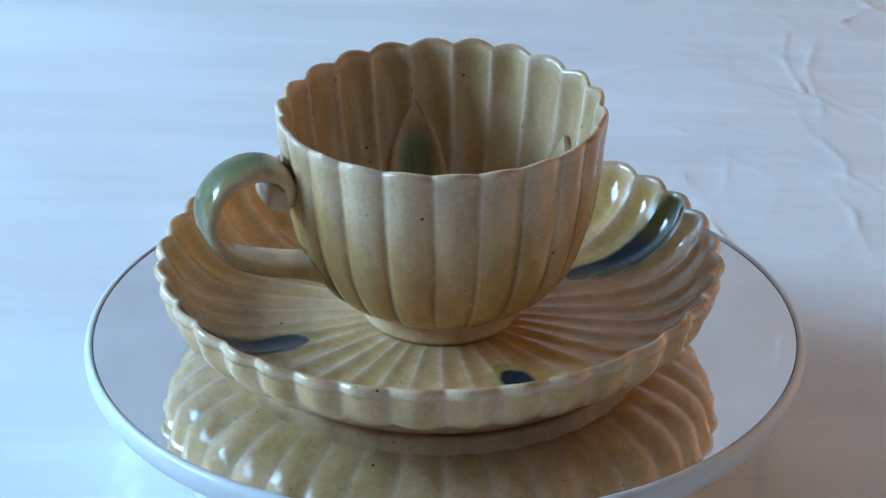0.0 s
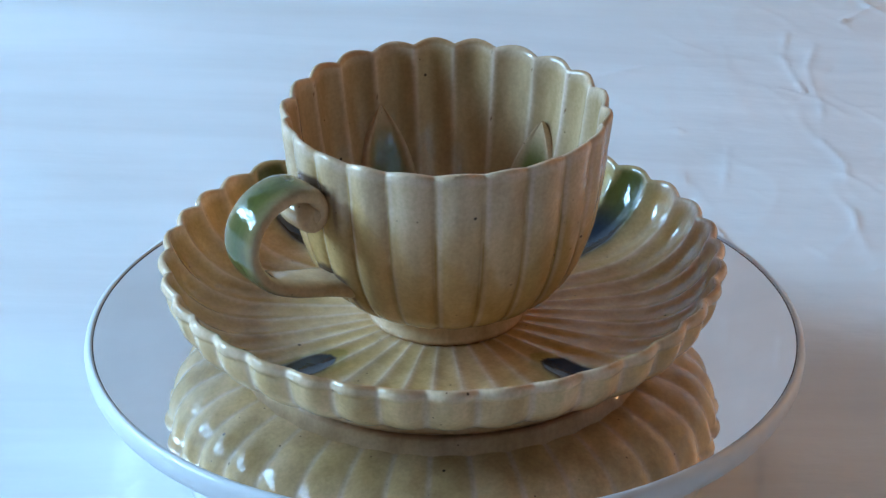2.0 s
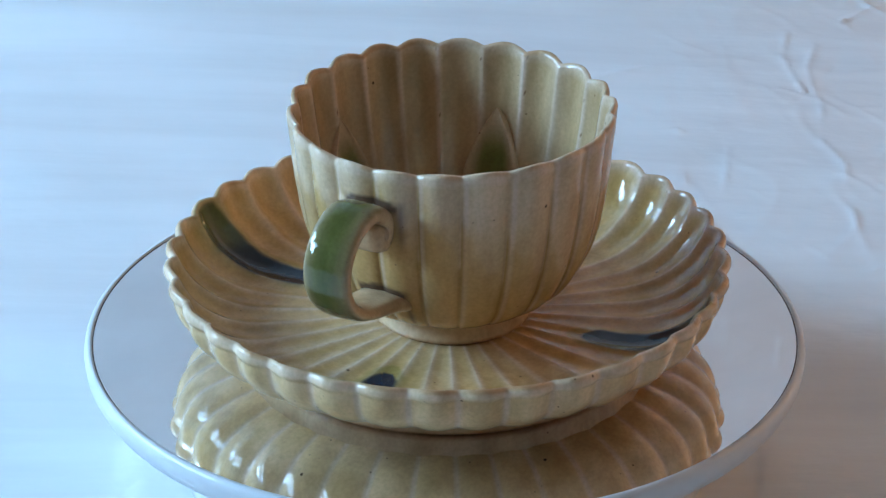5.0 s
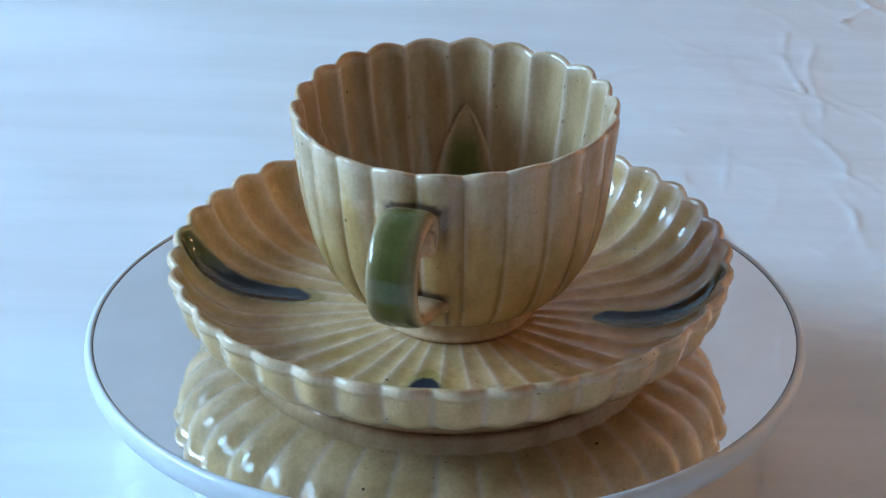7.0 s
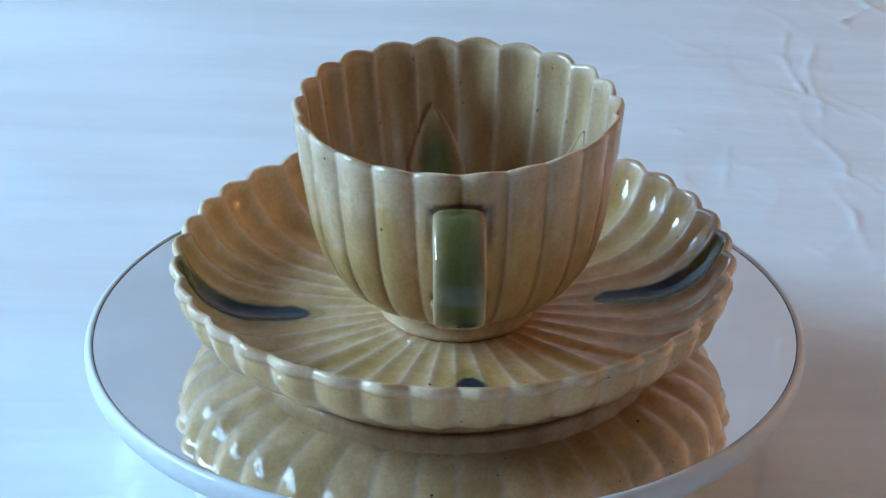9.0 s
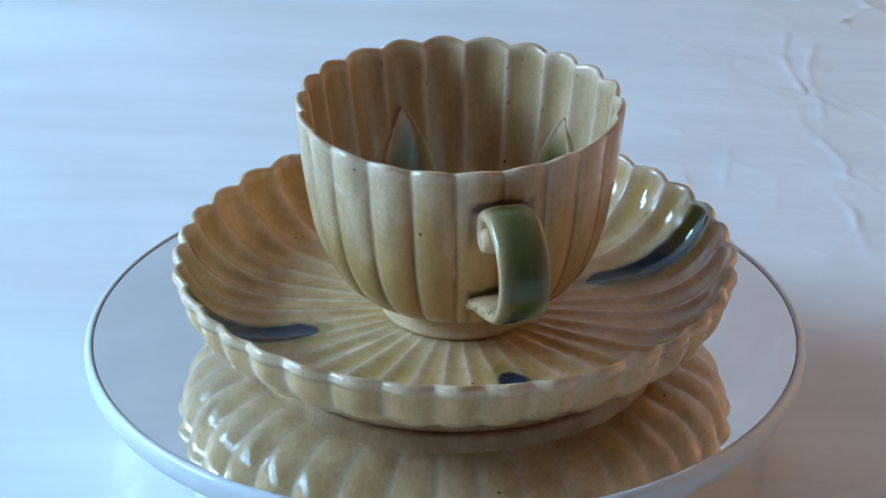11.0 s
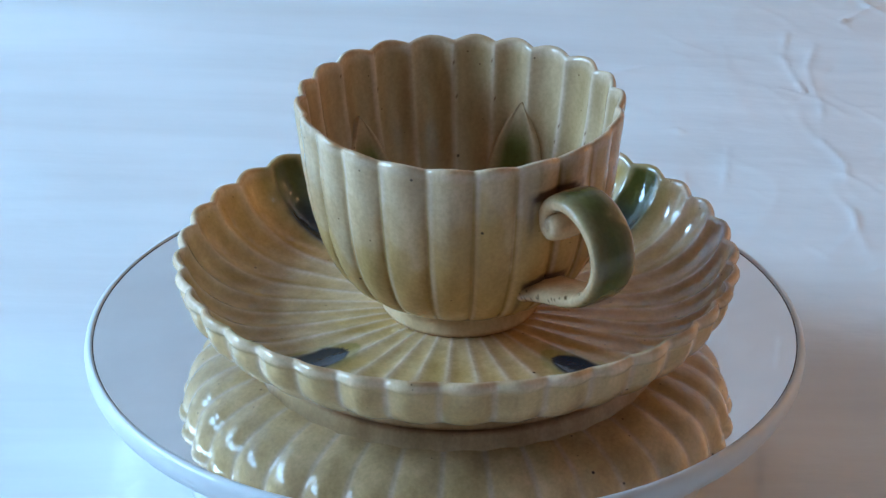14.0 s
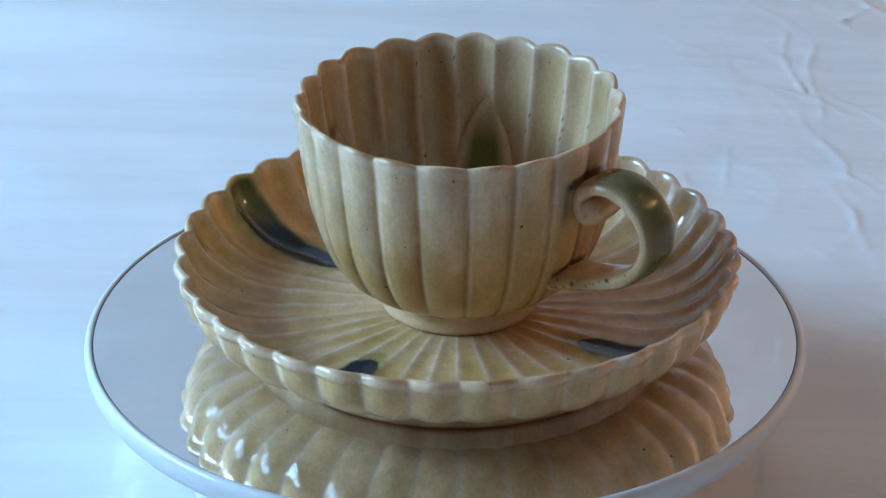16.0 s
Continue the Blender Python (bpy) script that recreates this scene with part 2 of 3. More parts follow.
def paper_sheet():
    """One wrinkled white sheet: flat under the turntable, its far end swept up as a backdrop."""
    xs = np.concatenate([np.linspace(-1.02, -0.32, 40, endpoint=False), np.linspace(-0.32, 0.08, 130, endpoint=False), np.linspace(0.08, 0.18, 84, endpoint=False),
                         np.linspace(0.18, 0.30, 90, endpoint=False), np.linspace(0.30, 0.34, 10, endpoint=False),
                         np.linspace(0.34, 1.2, 44)])
    ss = np.concatenate([np.linspace(-1.1, -0.3, 40, endpoint=False), np.linspace(-0.3, 0.10, 120, endpoint=False), np.linspace(0.10, 0.36, 210, endpoint=False),
                         np.linspace(0.36, 0.45, 26, endpoint=False),
                         np.linspace(0.45, 1.20, 90)])
    bend, rad = 0.40, 0.11
    X, S = np.meshgrid(xs, ss)
    folds = crease(X, S)
    slope = smoothstep(0.02, 0.24, S)
    sag = 0.058 * (0.13 - np.minimum(0.5 * (X - 0.10 + np.sqrt((X + 0.10) ** 2 + 0.012)), 0.30)) * slope * (1 - smoothstep(0.30, 0.80, np.abs(X))) - 0.15 * np.maximum(0.0, np.minimum(X, 0.30) - 0.10) ** 2 * slope
    verts = []
    for i, s in enumerate(ss):
        if s < bend:
            y, z, ny, nz = s, 0.0, 0.0, 1.0
        else:
            a = min((s - bend) / rad, math.radians(82))
            rest = max(0.0, s - bend - rad * math.radians(82))
            y = bend + rad * math.sin(a) + rest * math.cos(a)
            z = rad * (1 - math.cos(a)) + rest * math.sin(a)
            ny, nz = -math.sin(a), math.cos(a)
        back = SKEW * float(smoothstep(0.36, 0.56, s))
        for j, x in enumerate(xs):
            w = 0.0022 * noise.noise(Vector((x * 3.0, s * 11 + x * 1.5, 0.3))) + 0.0014 * noise.noise(Vector((x * 12, s * 26 + x * 5, 4.3)))
            r = 1 - abs(noise.noise(Vector((x * 34 + 9 * s, s * 24 - x * 6, 8.1)))) * 9
            w += 0.0004 * max(0.0, r) * max(0.0, min(1.0, (x - 0.02) * 6))
            w += sag[i, j] + folds[i, j] * (0.45 + 1.3 * noise.noise(Vector((x * 60, s * 60, 1.7))))
            w *= 1.0 if math.hypot(x, s) > 0.09 else 0.0
            verts.append((x, y + back * x + ny * w, GROUND + 0.0035 + z + nz * w))
    n = len(xs)
    faces = [(i * n + j, i * n + j + 1, (i + 1) * n + j + 1, (i + 1) * n + j) for i in range(len(ss) - 1) for j in range(n - 1)]
    ob = mesh_ob("paper_backdrop", verts, faces, PAPER)
    tagged(ob, "large white wrinkled paper sheet swept up behind the turntable", "backdrop", kind="structure")


room()
paper_sheet()


# ---- fairy lights that show as sparks in the glaze ----
def fairy_lights(x, y, low, high, count, seed):
    """A thin cord that hangs from the ceiling, with small warm bulbs scattered along it on short stalks."""
    rnd = random.Random(seed)
    top = tagged(new("fairy_light_strand"), "thin dark cord hung with small glowing warm bulbs", "fairy lights", group="fairy lights")
    top.location = (x, y, 2.35)
    bm = bmesh.new()
    def rod(a, b, r):
        d = Vector(b) - Vector(a)
        m = Matrix.Translation((Vector(a) + Vector(b)) / 2) @ d.to_track_quat("Z", "Y").to_matrix().to_4x4()
        bmesh.ops.create_cone(bm, segments=8, radius1=r, radius2=r, depth=d.length, cap_ends=True, matrix=m)
    rod((0, 0, -0.002), (0, 0, low - 2.35), 0.0012)
    spots = []
    for i in range(count):
        z = low + (high - low) * (i + rnd.uniform(0.1, 0.9)) / count - 2.35
        a, d = rnd.uniform(0, 2 * math.pi), rnd.uniform(0.03, 0.17)
        p = (d * math.cos(a), d * math.sin(a), z - rnd.uniform(0.0, 0.02))
        rod((0, 0, z), p, 0.0007)
        spots.append(p)
    part("cord", bm, CORD, top)
    for p in spots:
        bm = bmesh.new()
        bmesh.ops.create_uvsphere(bm, u_segments=12, v_segments=8, radius=BULB_R, matrix=Matrix.Translation(p) @ Matrix.Diagonal((1, 1, 1.3, 1)))
        part("bulb", bm, GLOW, top)


fairy_lights(0.95, 0.37, 0.10, 0.36, 5, 3)
fairy_lights(0.84, 0.22, 0.30, 0.62, 5, 8)
fairy_lights(0.66, 0.25, 0.50, 0.80, 4, 5)


# ---- turntable ----
def turntable():
    top = tagged(new("display_turntable"), "white plastic display turntable with a round mirror top", "turntable")
    top.location = (0, 0, GROUND + 0.004)
    g = GROUND + 0.004
    lathe("base", [(0.0705, 0), (0.0745, 0.002), (0.0750, 0.006), (0.0745, 0.024), (0.0730, -0.0125 - g), (0.06, -0.0120 - g)], 128, PLASTIC, top,
          "white plastic drum base")
    plate = lathe("plate", [(0.060, -0.0115), (0.0890, -0.0112), (0.0955, -0.0100), (0.0988, -0.0074), (0.1003, -0.0045), (0.1006, -0.0022),
                            (0.1003, -0.0006), (0.0995, 0.0004), (0.0984, 0.0005), (0.0982, -0.0004), (0.0970, -0.0010), (0.02, -0.0010)], 192, PLASTIC, top,
                  "white plastic turning plate with rounded rim")
    plate.location = (0, 0, -g)
    lathe("mirror", [(0.09795, -0.0009), (0.09795, 0.0), (0.03, 0.0)], 192, MIRROR, plate, "round silvered mirror", smooth=False)
    a = np.linspace(0, 2 * np.pi, 192, endpoint=False)
    prof = [(0.09795, -0.0006), (0.09795, 0.00005), (0.0983, 0.00005), (0.0983, -0.0006)]
    v = [(r * math.cos(t), r * math.sin(t), z) for r, z in prof for t in a]
    mesh_ob("seam", v, ring_faces(4, 192), SEAM, plate, "dark gap round the mirror")
    return plate


PLATE = turntable()

def glazed_ring(name, profile, parent, label, seed):
    """A turned foot: glazed on its sides, bare along the edge it stands on."""
    cols = 256
    a = np.linspace(0, 2 * np.pi, cols, endpoint=False)
    prof = spline([(r, z, 0, 0) for r, z in profile], 48)
    v = np.array([(r * math.cos(t), r * math.sin(t), z) for r, z, *_ in prof for t in a])
    c1, c2 = clouds(v, 90, seed), clouds(v, 500, seed + 3)
    col = blend(np.tile(CREAM, (len(v), 1)), GOLD, np.clip(0.22 + 0.4 * c1, 0, 0.7))
    bare = (1 - smoothstep(0.0005, 0.0014, v[:, 2] + 0.0006 * c1 + 0.0004 * c2)) * (0.5 + 0.5 * smoothstep(-0.3, 0.3, c1))
    col = blend(col, RUST * np.array((1.2, 1.0, 0.95)), np.clip(bare, 0, 0.8))
    return mesh_ob(name, v, ring_faces(len(prof), cols, True, True), GLAZE, parent, label, pigment=col, gloss=1 - np.clip(bare, 0, 1))


# ---- saucer ----
S_PHASE = radians(1.3)
S_MARKS = [radians(26.3 + 90 * k) for k in range(4)]


def saucer():
    top = tagged(new("saucer"), "glazed cream scalloped stoneware saucer with four blue-green strokes", "saucer")
    # radius, height, flute displacement outwards and upwards
    prof = spline([(0.004, 0.0088, 0, 0), (0.0205, 0.0088, 0, -0.0001), (0.030, 0.0087, 0, -0.0003), (0.044, 0.0088, 0, -0.00045), (0.056, 0.0096, 0.0003, -0.0008),
                   (0.0636, 0.0125, 0.0009, -0.0011), (0.0695, 0.0171, 0.0016, -0.0008), (0.0728, 0.0218, 0.0019, 0.0001), (0.0741, 0.0247, 0.0020, 0.0007),
                   (0.0746, 0.0255, 0.0020, 0.0009), (0.0756, 0.0256, 0.0020, 0.0009), (0.0763, 0.0249, 0.0020, 0.0007), (0.0765, 0.0237, 0.0020, 0.0003), (0.0760, 0.0228, 0.0019, 0), (0.0755, 0.0224, 0.0019, 0), (0.0752, 0.0200, 0.0019, 0), (0.0737, 0.0154, 0.0016, 0),
                   (0.0702, 0.0114, 0.0012, -0.0003), (0.0652, 0.0084, 0.0008, -0.0006), (0.0592, 0.0062, 0.0004, -0.0006), (0.0548, 0.0050, 0.0001, -0.0002)], 130)
    cols = 36 * 24
    phi = np.linspace(0, 2 * np.pi, cols, endpoint=False)
    f = flute(phi, 36, S_PHASE, 1.0, 0.009)
    wob = 1 + 0.003 * np.sin(2 * phi + 0.6)
    rise = 0.0004 * np.sin(2 * phi + 2.0)
    verts, r_all, z_all = [], [], []
    for r, z, dr, dz in prof:
        rr = (r + dr * f) * wob
        zz = z + dz * f + rise * max(0.0, (z - 0.008) / 0.017)
        verts.append(np.stack([rr * np.cos(phi), rr * np.sin(phi), zz], 1))
    rows = len(prof)
    v = np.concatenate(verts)
    P = np.tile(phi, rows)
    F = np.tile(f, rows)
    R = np.repeat(prof[:, 0], cols)
    Z = np.repeat(prof[:, 1], cols)
    outer = np.repeat(np.arange(rows) > np.argmax(prof[:, 1]), cols)
    c1, c2 = clouds(v, 60, 1.7), clouds(v, 220, 5.1)
    v = v + (np.stack([np.cos(P), np.sin(P), 0.8 * np.ones(len(P))], 1) * (0.00013 * c1 + 0.00006 * c2)[:, None]) * smoothstep(0.050, 0.070, R)[:, None]
    # outside painted lighter than CREAM to stand in for light missing underneath
    col = np.where(outer[:, None], np.array((0.84, 0.565, 0.335)), CREAM)
    col = blend(col, GOLD, np.clip(np.where(outer, 0.32, 0.36) + 0.4 * c1 + np.where(outer, 0.14, 0.40) * smoothstep(0.15, 0.75, F), 0, 0.9))
    col = blend(col, PALE, np.clip((1 - smoothstep(0.04, np.where(outer, 0.24, 0.40), F)) * np.where(outer, 0.50, 0.38) + 0.12 * c2, 0, 1))
    col = blend(col, PALE * 1.08, 0.55 * smoothstep(0.0222, 0.0248, Z))
    rim = smoothstep(0.0246, 0.0255, Z) * (0.12 + 0.75 * smoothstep(0.0, 0.5, c1 + 0.6 * c2))
    col = blend(col, RUST * 1.35, np.clip(rim, 0, 0.8))
    for m in S_MARKS:
        near = np.where(np.abs((phi - m + np.pi) % (2 * np.pi) - np.pi) < radians(5.2), f, 0)
        m = phi[np.argmax(near)]
        d = np.degrees(np.abs((P - m + np.pi) % (2 * np.pi) - np.pi)) + 0.7 * c2
        half = 5.7 * np.sqrt(np.clip((R - 0.0395) / 0.0045, 0, 1)) * (1 - 0.30 * smoothstep(0.069, 0.0750, R))
        inside = (1 - smoothstep(0.72, 1.12, d / np.maximum(half, 0.01))) * (R > 0.0395) * ~outer * (1 - smoothstep(0.0738, 0.0746, R))
        halo = (1 - smoothstep(0.9, 1.6, d / np.maximum(5.8 * np.sqrt(np.clip((R - 0.0355) / 0.0060, 0, 1)), 0.01))) * (R > 0.0355) * ~outer
        col = blend(col, AMBER, halo * 0.6)
        hue = blend(np.tile(NAVY, (len(v), 1)), GREEN, smoothstep(0.062, 0.072, R))
        col = col * (1 - inside[:, None]) + hue * inside[:, None]
    mesh_ob("body", v, ring_faces(rows, cols, True), GLAZE, top, pigment=col, gloss=1 - np.clip(rim, 0, 1))
    glazed_ring("foot_ring", [(0.0570, 0.0060), (0.0564, 0.0036), (0.0558, 0.0010), (0.0554, 0.0003), (0.0546, 0.0), (0.0524, 0.0), (0.0516, 0.0008), (0.0512, 0.0040), (0.03, 0.0046)],
                top, "pale glazed foot ring", 2.2)
    return top


SAUCER = saucer()

# ---- cup ----
C_PHASE = radians(4.3)
C_BASE = 0.0088
C_HANDLE = radians(200.5)
C_LEAVES = [radians(a) for a in (30.5, 101, 173, 245, 318.5)]
IN_R = []                        # height and radius of the inner wall, filled in by cup_body


def inner_radius(z):
    return float(np.interp(z, [p[0] for p in IN_R], [p[1] for p in IN_R]))


def cup_body(top):
    prof = spline([(0.0186, 0.0140, 0, 0), (0.0205, 0.0145, 0.0002, 0), (0.0242, 0.0158, 0.0004, 0), (0.0282, 0.0182, 0.0007, 0), (0.0325, 0.0222, 0.0010, 0), (0.0363, 0.0288, 0.0012, 0), (0.0393, 0.0375, 0.0013, 0),
                   (0.0413, 0.0490, 0.0014, 0), (0.0425, 0.0600, 0.0015, 0.0), (0.0434, 0.0675, 0.0015, 0.0008), (0.0434, 0.0690, 0.0015, 0.0012), (0.0427, 0.0697, 0.0015, 0.0013),
                   (0.0418, 0.0692, 0.0015, 0.0012), (0.0413, 0.0675, 0.0015, 0.0008), (0.0398, 0.0560, 0.0015, 0), (0.0370, 0.0410, 0.0013, 0), (0.0333, 0.0300, 0.0010, 0),
                   (0.0262, 0.0218, 0.0006, 0), (0.0180, 0.0178, 0.0003, 0), (0.006, 0.0168, 0, 0)], 150)
    inner = prof[np.argmax(prof[:, 1]) + 6:]
    IN_R[:] = [(z, r) for r, z, *_ in inner[::-1]]
    cols = 22 * 28
    phi = np.linspace(0, 2 * np.pi, cols, endpoint=False)
    f = flute(phi, 22, C_PHASE, 2.0, 0.0025)
    wob = 1 + 0.004 * np.sin(2 * phi + 0.4)
    rise = 0.0004 + 0.0004 * np.cos(2 * (phi - radians(80)))
    verts = []
    flat = f ** 0.62
    crest = np.argmax(prof[:, 1])
    for i, (r, z, dr, dz) in enumerate(prof):
        rr = (r + dr * (flat * 1.05 if i < crest - 12 else f)) * wob
        zz = z - C_BASE + dz * f + rise * max(0.0, (z - 0.03) / 0.04)
        verts.append(np.stack([rr * np.cos(phi), rr * np.sin(phi), zz], 1))
    rows = len(prof)
    v = np.concatenate(verts)
    P, F = np.tile(phi, rows), np.tile(f, rows)
    Z = np.repeat(prof[:, 1], cols)
    outer = np.repeat(np.arange(rows) < np.argmax(prof[:, 1]), cols)
    c1, c2 = clouds(v * np.array((1, 1, 0.4)), 80, 3.3), clouds(v, 240, 9.1)
    v = v + np.stack([np.cos(P), np.sin(P), 0.5 * np.ones(len(P))], 1) * (0.00030 * c1 + 0.00008 * c2)[:, None]
    saw = np.tile(across(phi, 22, C_PHASE, 2.0), rows)
    edge = 0.049 + 0.008 * np.sin(P * 2 + 1.0) + 0.004 * np.sin(P * 11 + 0.5) + 0.012 * c1 + 0.004 * c2 + 0.013 * (0.5 - saw)
    pale = 0.45 * smoothstep(-0.0025, 0.0015, Z - edge) + 0.55 * smoothstep(-0.014, 0.012, Z - edge)
    col = np.tile(CREAM, (len(v), 1))
    gold = np.where(outer, 0.58 + 0.26 * (1 - pale) + 0.26 * c1, 0.20 + 0.24 * F + 0.20 * c1)
    col = blend(col, GOLD, np.clip(gold, 0, 0.85))
    col = blend(col, PALE * np.array((0.95, 0.925, 0.83)), np.where(outer, pale * 0.46, 0.0))
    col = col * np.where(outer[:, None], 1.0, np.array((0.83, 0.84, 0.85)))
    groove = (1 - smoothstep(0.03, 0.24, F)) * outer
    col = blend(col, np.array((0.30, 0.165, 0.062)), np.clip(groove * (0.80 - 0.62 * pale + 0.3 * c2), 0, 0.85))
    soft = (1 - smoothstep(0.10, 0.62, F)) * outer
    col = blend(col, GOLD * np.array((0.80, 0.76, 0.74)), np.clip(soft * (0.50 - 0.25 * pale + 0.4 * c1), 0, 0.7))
    # highlight painted along one side of each groove, the left-lit one
    lit_edge = smoothstep(0.03, 0.07, saw) * (1 - smoothstep(0.10, 0.20, saw)) * outer
    col = blend(col, PALE, np.clip(lit_edge * (0.35 + 0.4 * c1 + 0.25 * pale), 0, 0.7))
    joint = (1 - smoothstep(0.03, 0.34, F)) * ~outer
    col = blend(col, PALE, np.clip(joint * (0.62 + 0.5 * c1), 0, 0.8))
    speck = (np.random.rand(len(v)) < 0.011) & (F < 0.22) & ~outer & (Z > 0.034) & (c1 > -0.15)
    col = np.where(speck[:, None], RUST * np.array((0.55, 0.42, 0.42)), col)
    col = blend(col, PALE * 1.05, 0.45 * smoothstep(0.0660, 0.0685, Z))
    rim = smoothstep(0.0683, 0.0692, Z) * (0.16 + 0.7 * smoothstep(0.0, 0.5, c1 + 0.6 * c2))
    col = blend(col, RUST * 1.35, np.clip(rim, 0, 0.8))
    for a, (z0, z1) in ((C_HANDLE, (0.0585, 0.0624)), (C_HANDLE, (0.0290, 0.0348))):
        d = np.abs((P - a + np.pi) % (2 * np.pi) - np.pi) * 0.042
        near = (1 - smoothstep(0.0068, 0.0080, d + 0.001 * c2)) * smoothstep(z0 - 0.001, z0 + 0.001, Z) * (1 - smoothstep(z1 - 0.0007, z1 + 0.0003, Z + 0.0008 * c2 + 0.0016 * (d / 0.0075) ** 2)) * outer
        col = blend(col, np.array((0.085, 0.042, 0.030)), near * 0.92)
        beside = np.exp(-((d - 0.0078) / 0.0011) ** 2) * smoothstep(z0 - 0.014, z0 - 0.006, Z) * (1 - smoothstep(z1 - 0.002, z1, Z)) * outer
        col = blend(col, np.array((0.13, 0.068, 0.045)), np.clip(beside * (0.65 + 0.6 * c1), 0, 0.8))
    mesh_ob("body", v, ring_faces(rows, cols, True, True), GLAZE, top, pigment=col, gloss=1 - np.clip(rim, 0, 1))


def cup_leaf(top, angle, tip):
    """A raised pointed leaf on the inner wall, green towards its foot."""
    foot, half = 0.020, 0.0121
    nu, nv = 16, 40
    v, col = [], []
    for i in range(nv + 1):
        u = i / nv
        z = tip + (foot - tip) * u
        w = half * (1 - (1 - u) ** 2.0) * (1.0 - 0.30 * u) + 0.0002
        for j in range(-1, nu + 2):
            s = -1 + 2 * min(max(j, 0), nu) / nu
            edge = j < 0 or j > nu
            r0 = inner_radius(z) + 0.0002
            lift = -0.0016 if edge else 0.0006 + 0.0005 * smoothstep(0.66, 0.86, abs(s)) - 0.0003 * smoothstep(0.88, 1.0, abs(s))
            lift *= min(1.0, 0.35 + u * 6)
            a = angle + s * w / r0
            r = r0 - lift
            v.append((r * math.cos(a), r * math.sin(a), z - C_BASE))
            g = (1 - smoothstep(0.35, 1.0, abs(s))) * smoothstep(0.03, 0.42, u)
            c = (1 - g) * (CREAM * 0.9) + g * ((GREEN * 2.1 + np.array((0.0, 0.006, 0.010))) * (1 - 0.25 * u))
            col.append(c)
    n = nu + 3
    faces = [(i * n + j, i * n + j + 1, (i + 1) * n + j + 1, (i + 1) * n + j) for i in range(nv) for j in range(n - 1)]
    mesh_ob("leaf", v, faces, GLAZE, top, "raised pointed leaf, green at its middle", pigment=np.array(col))


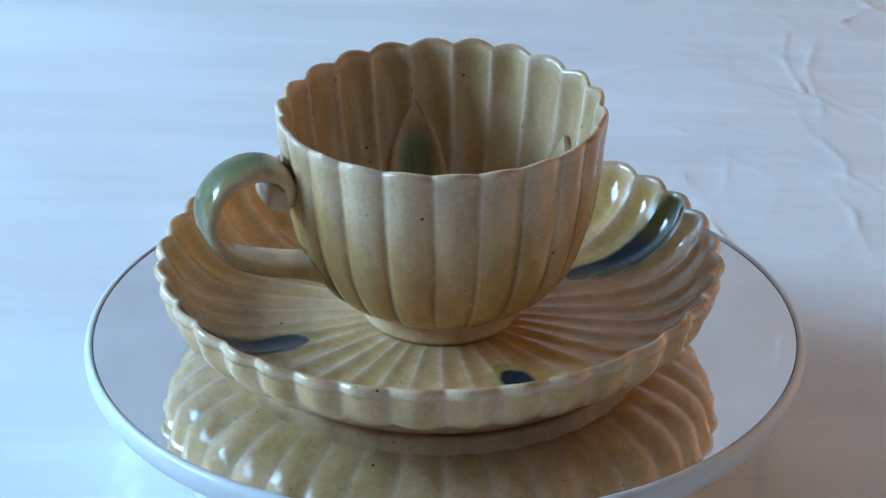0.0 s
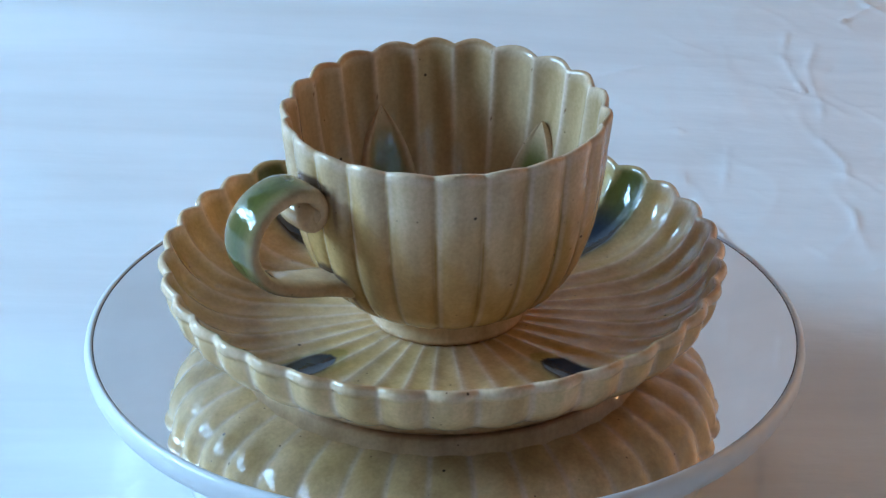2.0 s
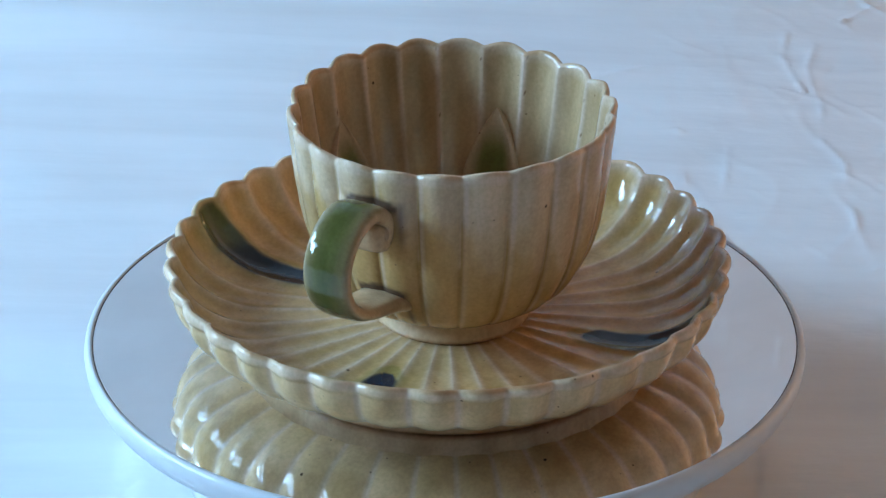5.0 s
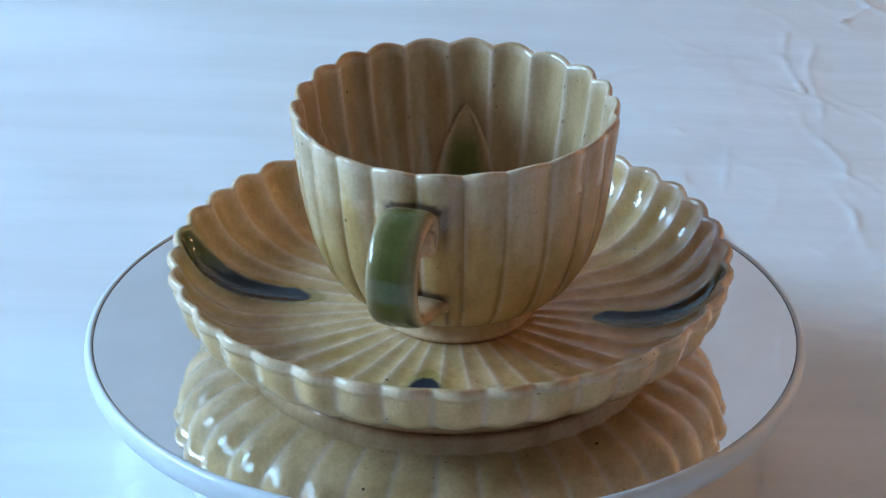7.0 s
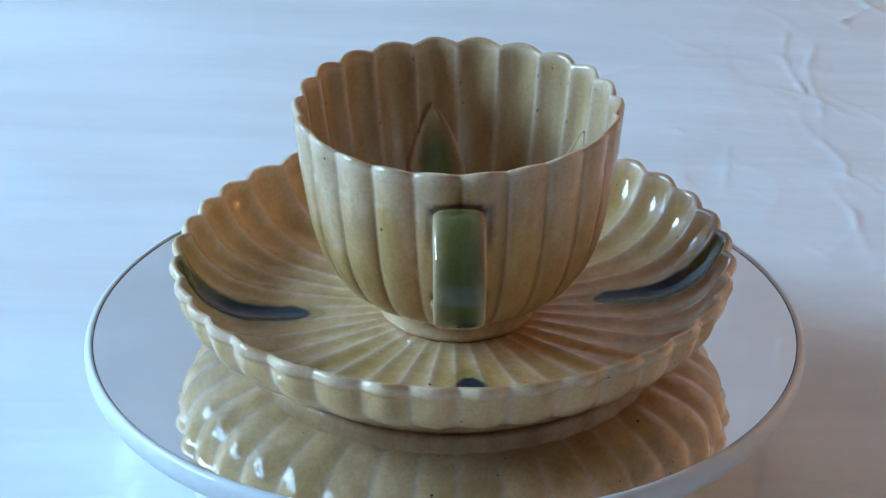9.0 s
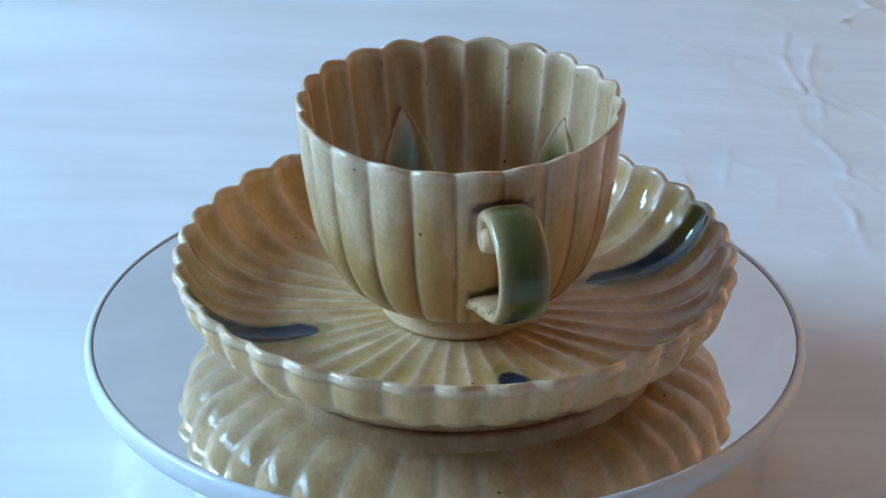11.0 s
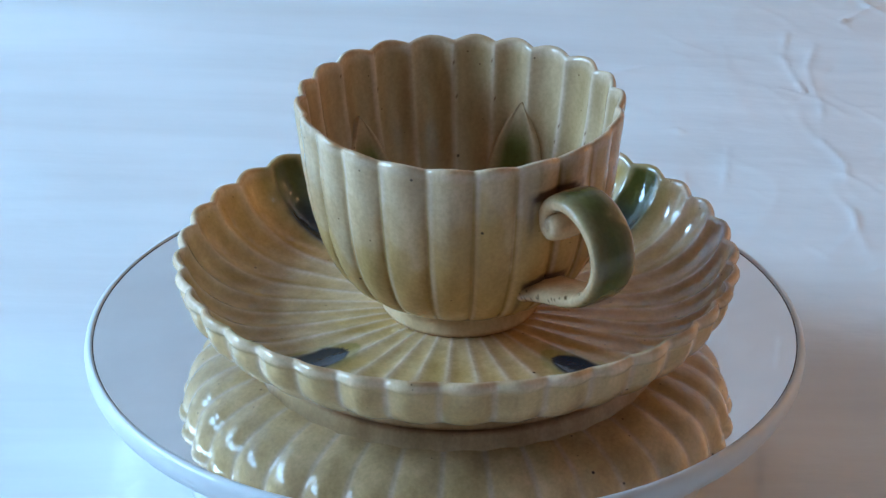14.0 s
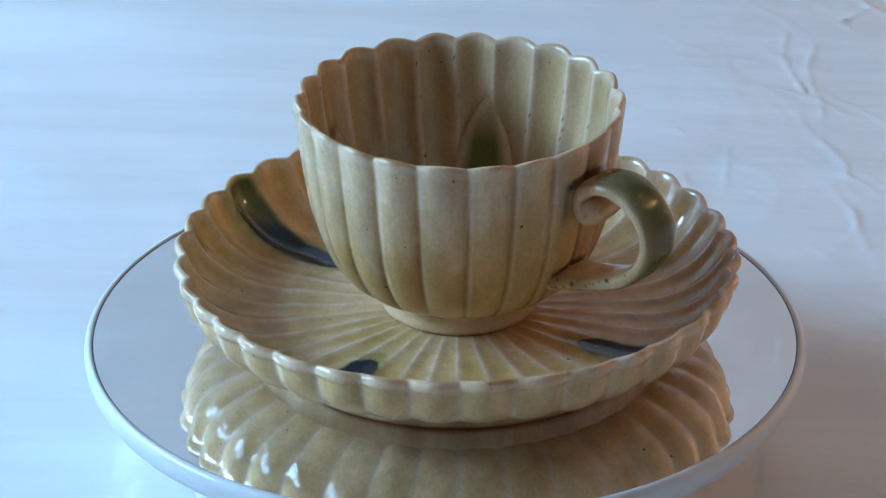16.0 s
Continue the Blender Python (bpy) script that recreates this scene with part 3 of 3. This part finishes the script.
def cup_handle(top):
    # radius from the axis, height, half width, half thickness
    path = spline([(0.0468, 0.0546, 0.0060, 0.0022), (0.0484, 0.0544, 0.0066, 0.0026), (0.0491, 0.0527, 0.0069, 0.0026), (0.0475, 0.0512, 0.0070, 0.0025), (0.0456, 0.0522, 0.0070, 0.0024), (0.0449, 0.0545, 0.0070, 0.0023), (0.0452, 0.0573, 0.0070, 0.0024),
                   (0.0480, 0.0600, 0.0070, 0.0025), (0.0535, 0.0614, 0.0069, 0.0025), (0.0605, 0.0594, 0.0068, 0.0024), (0.0653, 0.0545, 0.0068, 0.0023), (0.0668, 0.0486, 0.0068, 0.0022),
                   (0.0650, 0.0424, 0.0068, 0.0022), (0.0602, 0.0369, 0.0068, 0.0022), (0.0535, 0.0336, 0.0068, 0.0022), (0.0465, 0.0316, 0.0069, 0.0023), (0.0410, 0.0302, 0.0072, 0.0024),
                   (0.0360, 0.0286, 0.0078, 0.0028)], 130)
    d = np.gradient(path[:, :2], axis=0)
    d /= np.linalg.norm(d, axis=1)[:, None]
    k = 28
    v, col = [], []
    rd, td = Vector((math.cos(C_HANDLE), math.sin(C_HANDLE), 0)), Vector((-math.sin(C_HANDLE), math.cos(C_HANDLE), 0))
    for i, (r, z, hw, ht) in enumerate(path):
        u = i / (len(path) - 1)
        nr, nz = -d[i, 1], d[i, 0]
        for j in range(k):
            a = 2 * math.pi * j / k
            ca, sa = math.cos(a), math.sin(a)
            x = hw * math.copysign(abs(ca) ** 0.62, ca)
            y = ht * math.copysign(abs(sa) ** 0.75, sa)
            p = rd * (r + nr * y) + td * x + Vector((0, 0, z + nz * y - C_BASE))
            v.append(p)
            out = smoothstep(0.05, 0.55, sa) * (1 - 0.25 * abs(x / hw) ** 4)
            g = out * (1 - 0.45 * abs(x / hw) ** 2.5) * smoothstep(0.18, 0.26, u) * (1 - smoothstep(0.80, 0.90, u))
            streak = noise.noise(Vector((x * 900, u * 9, 2.2)))
            # bluish reflection on the lower bend, painted faintly into the green
            blue = smoothstep(0.56, 0.70, u + 0.03 * streak) * (1 - smoothstep(0.70, 0.86, u + 0.03 * streak)) * (1 - 0.6 * (x / hw) ** 2)
            hue = (1 - 0.25 * blue) * GREEN * (1.15 + 0.45 * streak) + 0.25 * blue * np.array((0.05, 0.075, 0.08))
            base = CREAM * 0.8 + GOLD * 0.2
            rusty = 0.55 * smoothstep(0.35, 0.0, abs(sa)) * (abs(ca) > 0.8) * smoothstep(0.2, 0.4, u)
            base = base * (1 - 0.5 * rusty) + RUST * 0.5 * rusty
            if ca < -0.75 and u > 0.62 and random.random() < 0.07:
                base = RUST * 0.35
            col.append((1 - g) * base + g * hue)
    handle = mesh_ob("handle", v, ring_faces(len(path), k, True, True), GLAZE, top, "strap handle with a curled upper end, green on its back", pigment=np.array(col))
    v = []
    centre = rd * 0.0471 + Vector((0, 0, 0.0531 - C_BASE))
    for x, r in ((-0.0066, 0.0012), (-0.0064, 0.0022), (-0.0056, 0.0030), (0.0, 0.0031), (0.0056, 0.0030), (0.0064, 0.0022), (0.0066, 0.0012)):
        for j in range(20):
            a = 2 * math.pi * j / 20
            v.append(centre + td * x + rd * (r * math.cos(a)) + Vector((0, 0, r * math.sin(a))))
    mesh_ob("volute", v, ring_faces(7, 20, True, True), GLAZE, handle, "cream glazed rolled end", pigment=np.tile(CREAM * 0.85, (140, 1)))


def cup():
    top = tagged(new("teacup"), "fluted cream and ochre glazed stoneware teacup on the saucer", "cup")
    cup_body(top)
    glazed_ring("foot_ring", [(0.0212, 0.0066), (0.0211, 0.0052), (0.0214, 0.0034), (0.0219, 0.0015), (0.0218, 0.0006), (0.0213, 0.0001), (0.0206, 0.0), (0.0190, 0.0), (0.0182, 0.0008),
                              (0.0178, 0.0056), (0.006, 0.0060)], top, "cream glazed foot ring with a bare brown edge", 7.7)
    for a, tip in zip(C_LEAVES, (0.0527, 0.0552, 0.0540, 0.0535, 0.0535)):
        cup_leaf(top, a, tip)
    cup_handle(top)
    return top


TEACUP = cup()

# ---- movement ----
TURN = [(0.0, 0.0), (0.5, 4.0), (1.0, 8.1), (1.5, 12.31), (2.0, 16.6), (2.5, 20.9), (3.0, 25.2), (3.5, 29.3), (4.0, 33.2), (6.5, 51.5), (7.0, 55.1), (7.5, 58.8),
        (8.0, 62.4), (8.5, 66.0), (9.0, 69.6), (11.5, 87.1), (12.0, 90.6), (12.5, 94.2), (13.0, 97.8), (13.5, 101.5), (14.0, 105.3), (14.5, 109.0),
        (15.0, 112.7), (15.5, 116.4), (16.0, 120.0)]


def motions():
    def round_axis(x, y, z):
        return [(t, pose(0, 0, 0, 0, 0, a) @ pose(x, y, z)) for t, a in TURN]

    walk(PLATE, round_axis(0, 0, -GROUND - 0.004))
    walk(SAUCER, round_axis(-0.0015, -0.0029, 0))
    walk(TEACUP, round_axis(-0.0009, -0.0042, C_BASE))


motions()
